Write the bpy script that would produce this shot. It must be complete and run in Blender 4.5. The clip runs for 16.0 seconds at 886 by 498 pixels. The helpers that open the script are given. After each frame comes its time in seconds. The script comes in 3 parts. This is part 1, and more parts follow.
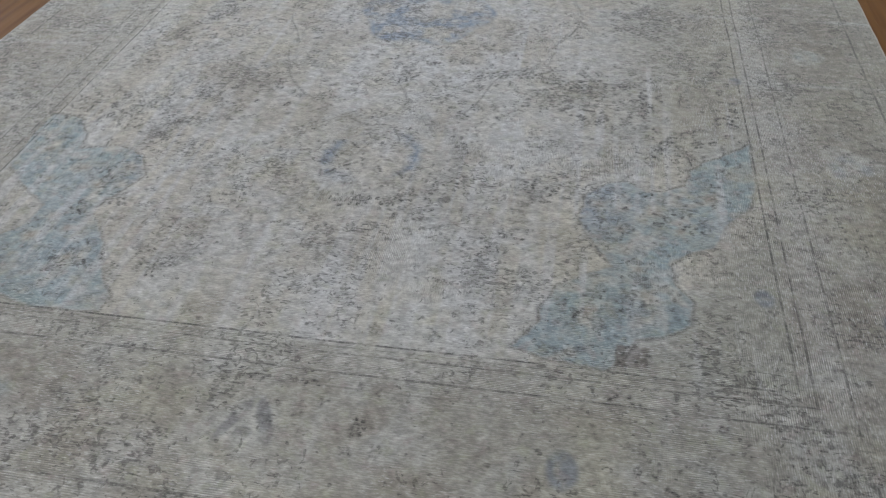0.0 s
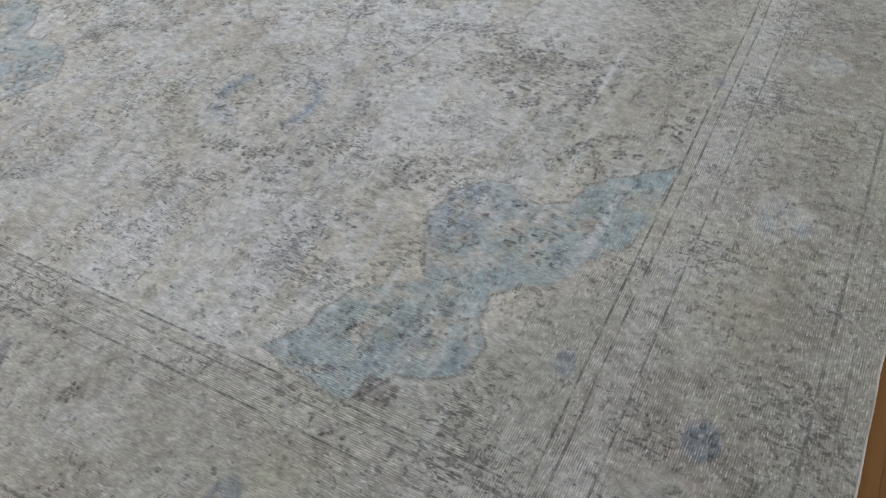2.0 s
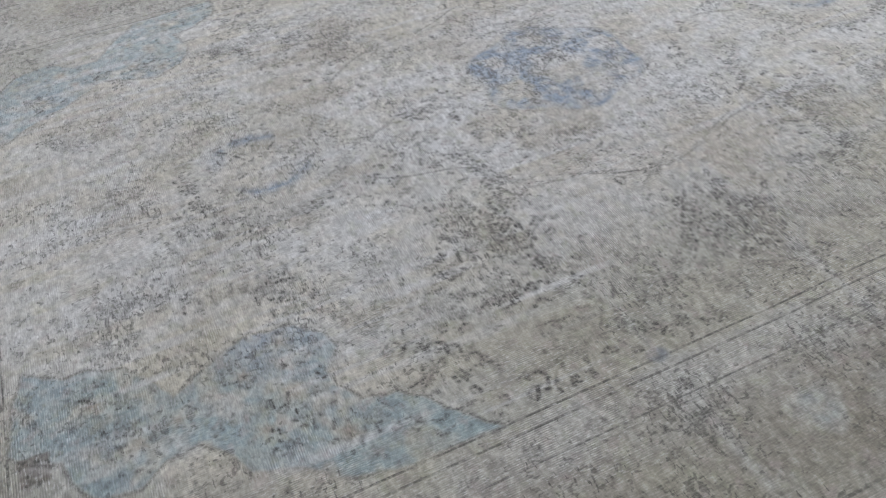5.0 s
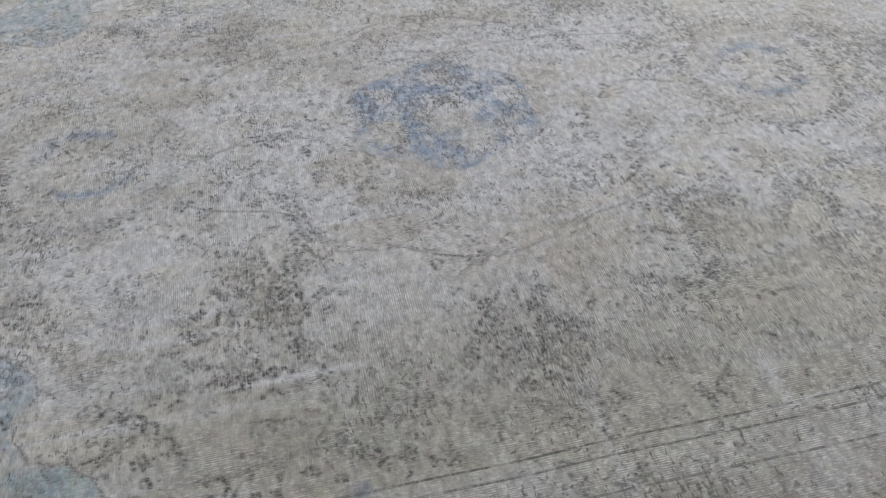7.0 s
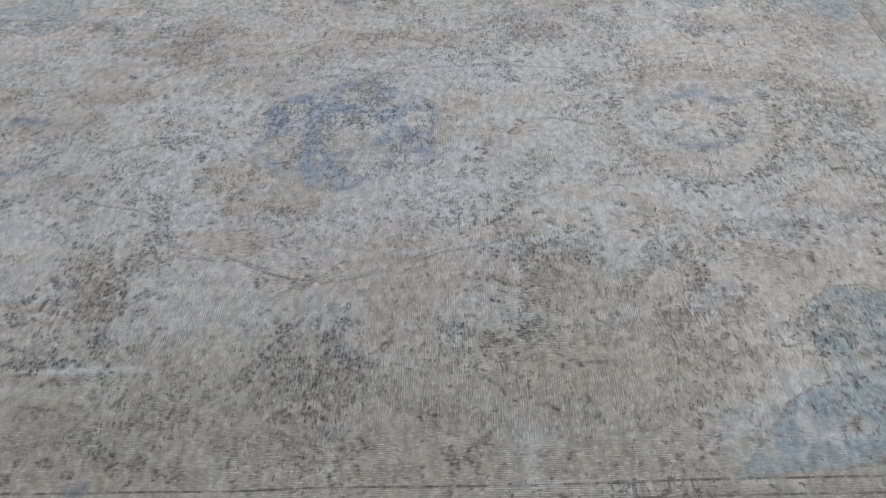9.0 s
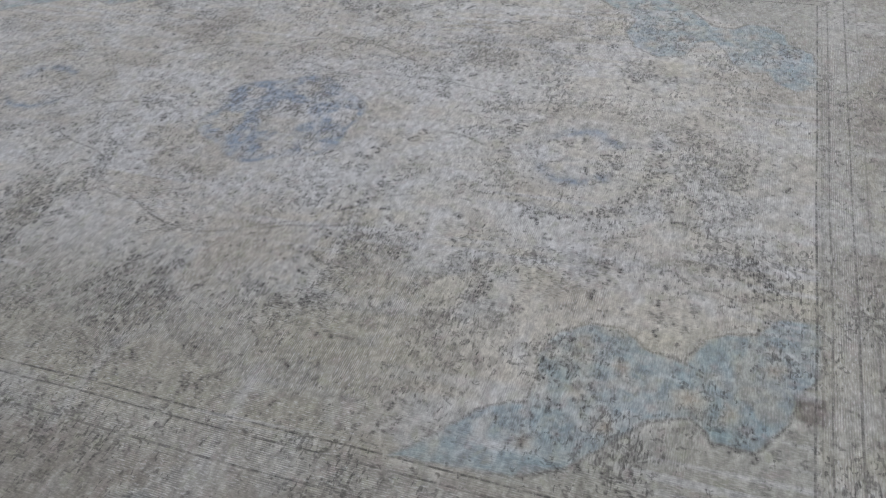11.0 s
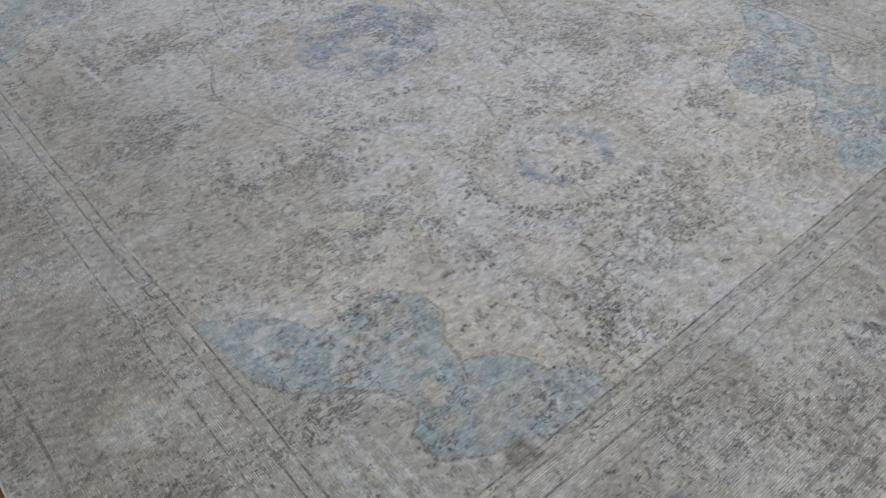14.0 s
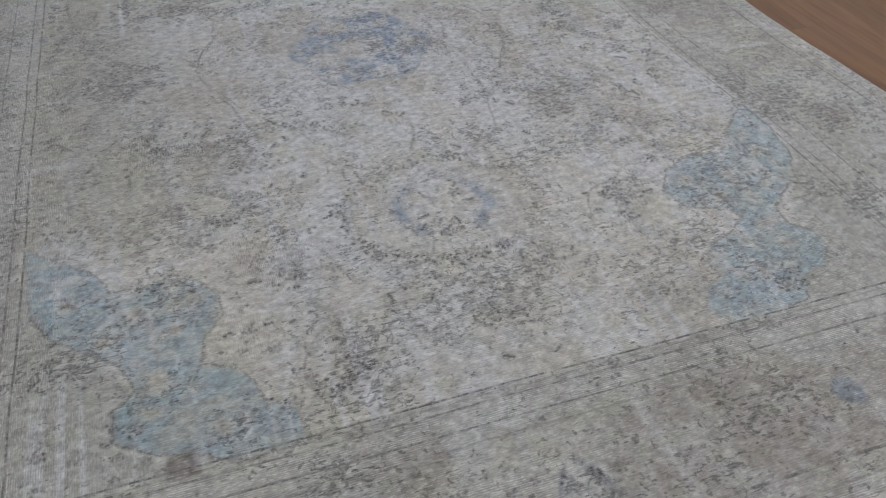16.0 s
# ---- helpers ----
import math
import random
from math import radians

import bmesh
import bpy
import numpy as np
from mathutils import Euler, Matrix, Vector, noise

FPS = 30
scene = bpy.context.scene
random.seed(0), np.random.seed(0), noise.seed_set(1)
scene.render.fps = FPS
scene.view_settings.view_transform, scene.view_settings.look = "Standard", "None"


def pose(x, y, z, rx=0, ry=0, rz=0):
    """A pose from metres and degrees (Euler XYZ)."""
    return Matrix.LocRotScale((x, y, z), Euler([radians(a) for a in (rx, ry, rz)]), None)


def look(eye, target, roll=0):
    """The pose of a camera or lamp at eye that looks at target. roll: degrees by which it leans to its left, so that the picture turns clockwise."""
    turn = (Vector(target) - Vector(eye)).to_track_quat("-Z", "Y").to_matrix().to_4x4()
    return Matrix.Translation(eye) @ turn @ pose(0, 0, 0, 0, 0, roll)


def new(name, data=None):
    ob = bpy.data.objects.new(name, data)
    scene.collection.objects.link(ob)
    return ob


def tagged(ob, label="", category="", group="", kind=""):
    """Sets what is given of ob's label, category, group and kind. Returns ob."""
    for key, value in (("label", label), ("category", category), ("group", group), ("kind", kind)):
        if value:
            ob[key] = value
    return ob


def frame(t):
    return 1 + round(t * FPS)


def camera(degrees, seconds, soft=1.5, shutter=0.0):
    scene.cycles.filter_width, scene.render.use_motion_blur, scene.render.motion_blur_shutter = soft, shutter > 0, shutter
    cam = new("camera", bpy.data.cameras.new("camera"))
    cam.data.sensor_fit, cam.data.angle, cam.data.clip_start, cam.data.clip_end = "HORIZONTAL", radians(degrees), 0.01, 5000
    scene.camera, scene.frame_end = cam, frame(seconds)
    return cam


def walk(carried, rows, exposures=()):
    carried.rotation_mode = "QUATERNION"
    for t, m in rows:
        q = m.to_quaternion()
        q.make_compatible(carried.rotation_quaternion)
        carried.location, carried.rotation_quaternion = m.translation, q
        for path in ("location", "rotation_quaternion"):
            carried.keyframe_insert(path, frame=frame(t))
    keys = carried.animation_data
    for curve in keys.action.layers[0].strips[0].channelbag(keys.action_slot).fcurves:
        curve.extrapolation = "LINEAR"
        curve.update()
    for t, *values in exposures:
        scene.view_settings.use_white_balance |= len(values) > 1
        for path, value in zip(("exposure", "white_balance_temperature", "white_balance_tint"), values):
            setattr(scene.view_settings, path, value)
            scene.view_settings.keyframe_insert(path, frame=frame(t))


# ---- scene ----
cam = camera(58.6, 16.0, soft=1.2)
PATH = [
    (0, (0.005, -0.023, 1.275), (-0.295, 1.445, -0.05), -2.3),
    (0.5, (0.21, 0.085, 1.264), (-0.154, 1.513, -0.088), -2.1),
    (1, (0.433, 0.167, 1.274), (-0.084, 1.495, -0.129), -3.5),
    (1.5, (0.548, 0.34, 1.261), (-0.063, 1.581, -0.184), -2.4),
    (2, (0.692, 0.504, 1.266), (0.01, 1.652, -0.224), -3.8),
    (2.5, (0.93, 0.624, 1.267), (0.117, 1.691, -0.216), -4.5),
    (3, (1.043, 0.748, 1.291), (0.128, 1.71, -0.205), -5.7),
    (3.5, (1.089, 0.978, 1.289), (0.076, 1.862, -0.193), -6.9),
    (4, (1.174, 1.189, 1.303), (0.034, 2.023, -0.113), -6.2),
    (4.2, (1.226, 1.262, 1.305), (0.015, 2.014, -0.099), -6.4),
    (6.3, (1.25, 2.067, 1.259), (-0.136, 2.342, -0.157), -4.2),
    (6.5, (1.236, 2.139, 1.266), (-0.152, 2.364, -0.156), -4.3),
    (7, (1.164, 2.307, 1.274), (-0.202, 2.602, -0.156), -0.6),
    (7.5, (1.163, 2.447, 1.264), (-0.221, 2.688, -0.159), -0.7),
    (8, (1.247, 2.657, 1.267), (-0.17, 2.727, -0.143), -2.9),
    (8.5, (1.243, 2.839, 1.261), (-0.18, 2.833, -0.145), -5.1),
    (9, (1.179, 3.043, 1.265), (-0.241, 2.942, -0.14), -4.6),
    (9.5, (1.206, 3.239, 1.268), (-0.211, 3.044, -0.131), -5.2),
    (9.7, (1.242, 3.335, 1.277), (-0.186, 3.085, -0.101), -5.4),
    (11.8, (1.195, 4.222, 1.301), (-0.075, 3.442, -0.032), -6.4),
    (12, (1.157, 4.273, 1.289), (-0.082, 3.443, -0.044), -6.5),
    (12.5, (1.03, 4.379, 1.261), (-0.068, 3.5, -0.16), -6.1),
    (13, (0.928, 4.521, 1.268), (-0.092, 3.572, -0.167), -6.1),
    (13.5, (0.852, 4.737, 1.287), (-0.09, 3.636, -0.092), -5.7),
    (14, (0.726, 4.816, 1.285), (-0.13, 3.62, -0.071), -5.6),
    (14.5, (0.532, 4.888, 1.291), (-0.249, 3.652, -0.073), -3.2),
    (15, (0.349, 5.023, 1.299), (-0.323, 3.73, -0.072), -2.2),
    (15.5, (0.176, 5.141, 1.321), (-0.355, 3.775, -0.04), -1.7),
    (16, (-0.036, 5.177, 1.318), (-0.511, 3.767, -0.018), 0.3),
]
walk(cam, [(t, look(eye, target, roll)) for t, eye, target, roll in PATH],
     [(0, -0.05, 6400, 10), (1, 0.04, 6400, 10), (3, 0.23, 6420, 10), (4.2, 0.22, 6400, 11), (6.5, 0.12, 6380, 13), (9, 0.0, 6350, 13), (12.5, -0.13, 6350, 13), (14, -0.08, 6340, 13), (16, -0.18, 6340, 13)])

# ---- light: sky, sun and four added fill lamps at assumed window openings ----
world = bpy.data.worlds.new("daylight")
world.use_nodes = True
scene.world = world
wn = world.node_tree
sky = wn.nodes.new("ShaderNodeTexSky")
sky.sky_type, sky.sun_disc = "NISHITA", False
sky.sun_elevation, sky.sun_rotation = radians(38), radians(250)
wn.nodes["Background"].inputs["Strength"].default_value = 0.12
wn.links.new(sky.outputs["Color"], wn.nodes["Background"].inputs["Color"])
sun = bpy.data.lights.new("sun", "SUN")
sun.energy, sun.angle, sun.color = 1.0, radians(15), (1.0, 0.96, 0.9)
new("sun", sun).matrix_world = pose(0, 0, 6, 52, 0, 20)


def fill_light(name, m, width, height, watts, colour):
    lamp = bpy.data.lights.new(name, "AREA")
    lamp.shape, lamp.size, lamp.size_y, lamp.energy, lamp.color = "RECTANGLE", width, height, watts, colour
    new(name, lamp).matrix_world = m


ROOM = (-3.9, 3.0, -1.7, 6.9)       # west, east, south, north
HIGH = 2.6
FLOOR = -0.011
# unseen area lamps, added and balanced to even out the rug's brightness
fill_light("west_fill", pose(ROOM[0] + 0.03, 2.6, 1.55, 0, -90, 0), 1.5, 4.6, 48, (0.93, 0.97, 1.0))
fill_light("east_fill", pose(ROOM[1] - 0.03, 2.9, 1.55, 0, 90, 0), 1.5, 4.6, 44, (0.93, 0.97, 1.0))
fill_light("north_fill", pose(-0.9, ROOM[3] - 0.03, 1.55, -90, 0, 0), 3.0, 1.5, 52, (0.93, 0.97, 1.0))
fill_light("south_fill", pose(-0.6, ROOM[2] + 0.03, 1.55, 90, 0, 0), 3.0, 1.5, 16, (0.93, 0.97, 1.0))



# ---- small helpers ----
def mesh_of(name, bm):
    me = bpy.data.meshes.new(name)
    bm.to_mesh(me)
    bm.free()
    return me


def part(name, bm, material, parent, label=""):
    me = mesh_of(name, bm)
    me.materials.append(material)
    ob = new(name, me)
    ob.parent = parent
    return tagged(ob, label)


def box(bm, lo, hi):
    m = Matrix.Translation([(a + b) / 2 for a, b in zip(lo, hi)]) @ Matrix.Diagonal([b - a for a, b in zip(lo, hi)] + [1])
    return bmesh.ops.create_cube(bm, size=1, matrix=m)


class Nodes:
    """Short writing for one material's nodes."""

    def __init__(self, name):
        self.mat = bpy.data.materials.new(name)
        self.mat.use_nodes = True
        self.tree = self.mat.node_tree
        self.bsdf = self.tree.nodes["Principled BSDF"]

    def put(self, value, socket):
        if isinstance(value, bpy.types.NodeSocket):
            self.tree.links.new(value, socket)
        elif value is not None:
            socket.default_value = value

    def node(self, kind, *values, **settings):
        n = self.tree.nodes.new(kind)
        for key, value in settings.items():
            setattr(n, key, value)
        for i, value in enumerate(values):
            self.put(value, n.inputs[i])
        return n

    def math(self, how, a, b=None, c=None):
        return self.node("ShaderNodeMath", a, b, c, operation=how).outputs[0]

    def span(self, value, lo, hi, a=0.0, b=1.0):
        n = self.node("ShaderNodeMapRange", value, lo, hi, a, b, interpolation_type="SMOOTHSTEP")
        return n.outputs[0]

    def mix(self, f, a, b, how="MIX"):
        n = self.node("ShaderNodeMix", data_type="RGBA", blend_type=how)
        self.put(f, n.inputs[0])
        for i, v in ((6, a), (7, b)):
            self.put((*v, 1) if isinstance(v, tuple) and len(v) == 3 else v, n.inputs[i])
        return n.outputs[2]

    def noise(self, at, scale, detail=2.0, rough=0.5, warp=0.0):
        n = self.node("ShaderNodeTexNoise")
        self.put(at, n.inputs["Vector"])
        for key, v in (("Scale", scale), ("Detail", detail), ("Roughness", rough), ("Distortion", warp)):
            self.put(v, n.inputs[key])
        return n.outputs["Fac"]

    def stretched(self, at, x, y, z=1.0):
        return self.node("ShaderNodeVectorMath", at, (x, y, z), operation="MULTIPLY").outputs[0]

    def finish(self, colour, rough, bump=None, strength=0.3, distance=0.002):
        self.put(colour, self.bsdf.inputs["Base Color"])
        self.put(rough, self.bsdf.inputs["Roughness"])
        if bump is not None:
            n = self.node("ShaderNodeBump")
            self.put(strength, n.inputs["Strength"])
            self.put(distance, n.inputs["Distance"])
            self.put(bump, n.inputs["Height"])
            self.put(n.outputs[0], self.bsdf.inputs["Normal"])
        return self.mat


# ---- materials ----
def plaster(name, colour):
    k = Nodes(name)
    at = k.node("ShaderNodeNewGeometry").outputs["Position"]
    fine, broad = k.noise(at, 60, 4), k.noise(at, 1.3, 3)
    tone = k.mix(k.span(broad, 0.3, 0.7), tuple(c * 0.95 for c in colour), colour)
    return k.finish(tone, 0.85, fine, 0.15)


def oak_laminate():
    k = Nodes("honey_oak")
    at = k.node("ShaderNodeTexCoord").outputs["Object"]
    chance = k.node("ShaderNodeObjectInfo").outputs["Random"]
    shift = k.node("ShaderNodeCombineXYZ", k.math("MULTIPLY", chance, 37.0), k.math("MULTIPLY", chance, 91.0), 0.0).outputs[0]
    at = k.node("ShaderNodeVectorMath", at, shift, operation="ADD").outputs[0]
    grain = k.noise(k.stretched(at, 38, 2.2), 1.0, 5, 0.6, 0.6)
    pores = k.noise(k.stretched(at, 260, 9), 1.0, 3, 0.6)
    flame = k.noise(k.stretched(at, 9, 0.9), 1.0, 3, 0.5, 1.5)
    tone = k.mix(k.span(flame, 0.36, 0.66), (0.138, 0.057, 0.0120), (0.194, 0.085, 0.018))
    tone = k.mix(k.span(grain, 0.5, 0.75, 0.0, 0.65), tone, (0.088, 0.033, 0.0095))
    tone = k.mix(k.span(pores, 0.58, 0.8, 0.0, 0.5), tone, (0.080, 0.032, 0.012))
    tone = k.mix(k.math("MULTIPLY", chance, 0.3), tone, (0.146, 0.061, 0.0145))
    rough = k.span(grain, 0.2, 0.8, 0.50, 0.62)
    k.put(0.25, k.bsdf.inputs["Specular IOR Level"])
    return k.finish(tone, rough, pores, 0.08, 0.001)


def worn_wool():
    """Low, washed-out pile: the knotted colours come with the mesh, the threads, tufts and bare spots from here."""
    k = Nodes("worn_wool")
    at = k.node("ShaderNodeTexCoord").outputs["Object"]
    dyed = k.node("ShaderNodeAttribute", attribute_name="dye").outputs["Color"]
    marks = k.node("ShaderNodeAttribute", attribute_name="marks").outputs["Fac"]
    bare = k.node("ShaderNodeAttribute", attribute_name="bare").outputs["Fac"]
    drawn = k.node("ShaderNodeAttribute", attribute_name="ink").outputs["Fac"]

    def grey(value):
        return k.node("ShaderNodeCombineColor", value, value, value).outputs[0]

    place = k.node("ShaderNodeSeparateXYZ", at)
    sides, ends = k.math("ABSOLUTE", place.outputs[0]), k.math("ABSOLUTE", place.outputs[1])
    # which way the bared threads run: across the rug in the field, along it by the side borders
    lay = k.math("ADD", k.math("SUBTRACT", k.noise(at, 3.1, 2.0), 0.07), k.span(sides, 0.85, 1.05, 0.0, 0.30))
    lay = k.math("SUBTRACT", lay, k.math("MULTIPLY", k.span(ends, 1.38, 1.52, 0.0, 0.35), k.span(sides, 0.6, 0.8, 1.0, 0.0)))
    along = k.span(lay, 0.44, 0.56)
    knots = k.noise(k.stretched(at, 1.0, 0.8), 260, 2.0, 0.7)
    sway = k.noise(k.stretched(at, 2.5, 14), 1.0, 2.0)
    weft = k.math("SINE", k.math("ADD", k.math("MULTIPLY", place.outputs[1], 2 * math.pi / 0.0046), k.math("MULTIPLY", sway, 14.0)))
    sway2 = k.noise(k.stretched(at, 14, 2.5), 1.0, 2.0)
    warp = k.math("SINE", k.math("ADD", k.math("MULTIPLY", place.outputs[0], 2 * math.pi / 0.0044), k.math("MULTIPLY", sway2, 6.0)))
    rib = k.node("ShaderNodeMix", along, data_type="FLOAT")
    k.put(weft, rib.inputs[2])
    k.put(warp, rib.inputs[3])
    torn = k.noise(k.stretched(at, 9, 26), 1.0, 3.0, 0.6)
    rib = k.math("MULTIPLY", k.math("MULTIPLY", rib.outputs[0], bare), k.span(torn, 0.38, 0.66, 0.15, 1.25))
    # single threads, a finger's breadth long
    thread = k.node("ShaderNodeMix", along, data_type="FLOAT")
    k.put(k.noise(k.stretched(at, 62, 270), 1.0, 2.0, 0.6), thread.inputs[2])
    k.put(k.noise(k.stretched(at, 270, 62), 1.0, 2.0, 0.6), thread.inputs[3])
    thread = thread.outputs[0]
    # what is left of the dark outlines, moth-eaten
    holes = k.noise(at, 120, 2.0, 0.6)
    drawn = k.math("MULTIPLY", drawn, k.span(holes, 0.34, 0.52, 0.30, 1.0))
    # short hooked strokes too small to draw one by one
    curl = k.noise(at, 30, 2.0, 0.55, 0.9)
    line = k.span(k.math("ABSOLUTE", k.math("SUBTRACT", curl, 0.5)), 0.028, 0.070, 1.0, 0.0)
    gate = k.noise(k.stretched(at, 1.15, 0.9), 44, 1.5, 0.5)
    cut = k.math("SUBTRACT", 0.73, k.math("MULTIPLY", marks, 0.30))
    strokes = k.math("MULTIPLY", line, k.span(k.math("SUBTRACT", gate, cut), -0.02, 0.06))
    # comma-shaped leftovers of dark knots, lying with the threads
    dab = k.noise(k.stretched(at, 0.60, 1.6), 64, 2.5, 0.6, 0.4)
    dabs = k.span(k.math("SUBTRACT", dab, k.math("SUBTRACT", 0.755, k.math("MULTIPLY", marks, 0.27))), 0.0, 0.08)
    ink = k.math("MAXIMUM", k.math("MULTIPLY", strokes, 0.62), k.math("MULTIPLY", dabs, 0.76))
    ink = k.math("MAXIMUM", ink, k.math("MULTIPLY", drawn, 1.38))
    ink = k.math("MULTIPLY", k.math("MINIMUM", ink, 0.95), k.math("ADD", k.span(thread, 0.36, 0.62, 1.0, 0.58), k.math("MULTIPLY", rib, 0.22)))
    # the thin dark lines of the guard stripes and along the rim, rubbed away in places
    side, end, rim = [k.node("ShaderNodeAttribute", attribute_name=n).outputs["Fac"] for n in ("side", "end", "rim")]
    stripes = None

    def thin(value, at_, wide, much, far=None, stop=0.0):
        off = k.math("ABSOLUTE", k.math("SUBTRACT", value, at_))
        out = k.span(off, wide * 0.45, wide * 1.5, much, 0.0)
        if far is not None:
            out = k.math("MULTIPLY", out, k.span(far, stop - 0.006, stop + 0.004, 1.0, 0.0))
        return out if stripes is None else k.math("MAXIMUM", stripes, out)

    for at_, wide, much in ((1.037, 0.0025, 0.90), (1.067, 0.0025, 0.82), (1.135, 0.0025, 0.80), (1.150, 0.002, 0.30)):
        stripes = thin(side, at_, wide, much, end, 1.525 + (at_ - 1.037))
    for at_, wide, much in ((1.525, 0.0026, 0.95), (1.538, 0.002, 0.38), (1.556, 0.0024, 0.75), (1.608, 0.0026, 0.80), (1.645, 0.0022, 0.40)):
        stripes = thin(end, at_, wide, much, side, 1.037 + (at_ - 1.525))
    for at_, wide, much in ((0.090, 0.0036, 0.82), (0.076, 0.0024, 0.25), (0.045, 0.0026, 0.45), (0.030, 0.002, 0.22)):
        stripes = thin(rim, at_, wide, much)
    rubbed = k.span(k.noise(at, 22, 4.0, 0.65), 0.38, 0.58, 0.25, 1.0)
    ink = k.math("MAXIMUM", ink, k.math("MULTIPLY", k.math("MULTIPLY", k.math("MULTIPLY", stripes, 0.88), rubbed), k.span(holes, 0.32, 0.54, 0.48, 1.0)))
    # pale, rosy and olive mottling at the scale of a few tufts
    mott = k.noise(k.stretched(at, 0.8, 1.2), 44, 3.0, 0.6, 0.3)
    tone = k.mix(1.0, dyed, grey(k.span(mott, 0.25, 0.75, 0.76, 1.24)), "MULTIPLY")
    tone = k.mix(k.math("MULTIPLY", k.span(mott, 0.58, 0.74), 0.22), tone, (0.58, 0.58, 0.58))
    hue = k.noise(at, 26, 2.0, 0.5)
    tone = k.mix(k.span(hue, 0.56, 0.72, 0.0, 0.34), tone, (0.40, 0.33, 0.32))
    tone = k.mix(k.span(hue, 0.44, 0.28, 0.0, 0.36), tone, (0.36, 0.37, 0.27))
    fleck = k.noise(k.stretched(at, 0.7, 1.5), 150, 3.0, 0.7, 0.3)
    tone = k.mix(1.0, tone, grey(k.span(fleck, 0.28, 0.72, 0.90, 1.10)), "MULTIPLY")
    tone = k.mix(1.0, tone, grey(k.span(thread, 0.28, 0.72, 0.86, 1.14)), "MULTIPLY")
    tone = k.mix(k.math("MULTIPLY", k.span(thread, 0.56, 0.70), k.span(bare, 0.2, 0.9, 0.12, 0.55)), tone, (0.66, 0.66, 0.67))
    tone = k.mix(ink, tone, (0.056, 0.054, 0.052))
    # wefts across the rug, warps along it, each bared in patches of its own
    tone = k.mix(1.0, tone, grey(k.math("ADD", 1.0, k.math("MULTIPLY", rib, 0.20))), "MULTIPLY")
    relief = k.math("ADD", k.math("ADD", k.math("MULTIPLY", knots, 0.35), k.math("MULTIPLY", mott, 0.25)), k.math("ADD", k.math("MULTIPLY", rib, 0.32), k.math("MULTIPLY", thread, 0.55)))
    k.put(0.30, k.bsdf.inputs["Sheen Weight"])
    k.put(0.5, k.bsdf.inputs["Sheen Roughness"])
    k.put(0.15, k.bsdf.inputs["Specular IOR Level"])
    return k.finish(tone, 0.9, relief, 0.45, 0.0025)


def cotton():
    k = Nodes("ivory_cotton")
    at = k.node("ShaderNodeTexCoord").outputs["Object"]
    n, d = k.noise(at, 160, 3, 0.7), k.noise(at, 9, 3)
    tone = k.mix(k.span(d, 0.35, 0.7), (0.56, 0.53, 0.48), (0.40, 0.375, 0.335))
    return k.finish(k.mix(k.span(n, 0.5, 0.8, 0, 0.35), tone, (0.30, 0.27, 0.23)), 0.9, n, 0.6, 0.002)


WALL, CEIL = plaster("wall_paint", (0.78, 0.77, 0.74)), plaster("ceiling_paint", (0.82, 0.82, 0.80))
OAK, WOOL, COTTON = oak_laminate(), worn_wool(), cotton()


# ---- the room ----
def wall(name, lo, hi, opening=None):
    """A wall between two corners of its plan; opening: (start, end, sill, head) along its longer side."""
    bm = bmesh.new()
    axis = 0 if hi[0] - lo[0] > hi[1] - lo[1] else 1
    pieces = [(lo[axis], hi[axis], FLOOR - 0.1, HIGH)]
    if opening:
        a, b, sill, head = opening
        pieces = [(lo[axis], a, FLOOR - 0.1, HIGH), (b, hi[axis], FLOOR - 0.1, HIGH), (a, b, FLOOR - 0.1, sill), (a, b, head, HIGH)]
    for a, b, z0, z1 in pieces:
        p, q = [lo[0], lo[1], z0], [hi[0], hi[1], z1]
        p[axis], q[axis] = a, b
        box(bm, p, q)
    ob = new(name, mesh_of(name, bm))
    ob.data.materials.append(WALL)
    return tagged(ob, "plain white painted room wall", "wall", kind="structure")


# the window openings are assumed, placed behind the added fill lamps
W, E, S, N = ROOM
wall("wall_west", (W - 0.2, S - 0.2), (W, N + 0.2), (0.2, 5.0, 0.75, 2.35))
wall("wall_east", (E, S - 0.2), (E + 0.2, N + 0.2), (0.5, 5.3, 0.75, 2.35))
wall("wall_south", (W, S - 0.2), (E, S), (-2.2, 1.0, 0.75, 2.35))
wall("wall_north", (W, N), (E, N + 0.2), (-2.5, 0.7, 0.75, 2.35))
bm = bmesh.new()
box(bm, (W - 0.2, S - 0.2, HIGH), (E + 0.2, N + 0.2, HIGH + 0.15))
ceiling = new("ceiling", mesh_of("ceiling", bm))
ceiling.data.materials.append(CEIL)
tagged(ceiling, "plain white painted ceiling", "ceiling", kind="structure")
bm = bmesh.new()
box(bm, (W - 0.1, S - 0.1, FLOOR - 0.1), (E + 0.1, N + 0.1, FLOOR - 0.006))
ground = new("floor", mesh_of("floor", bm))
ground.data.materials.append(OAK)
tagged(ground, "honey-brown wooden plank floor with dark grain", "floor", kind="structure")

# ---- the rug ----
MID = (-0.545, 2.632)                # its middle on the floor
HALF = (1.522, 2.02)                 # half its width and length
STEP = 0.0034
CROSS = 0.05                         # the drawing mirrors about this line, a little north of the middle
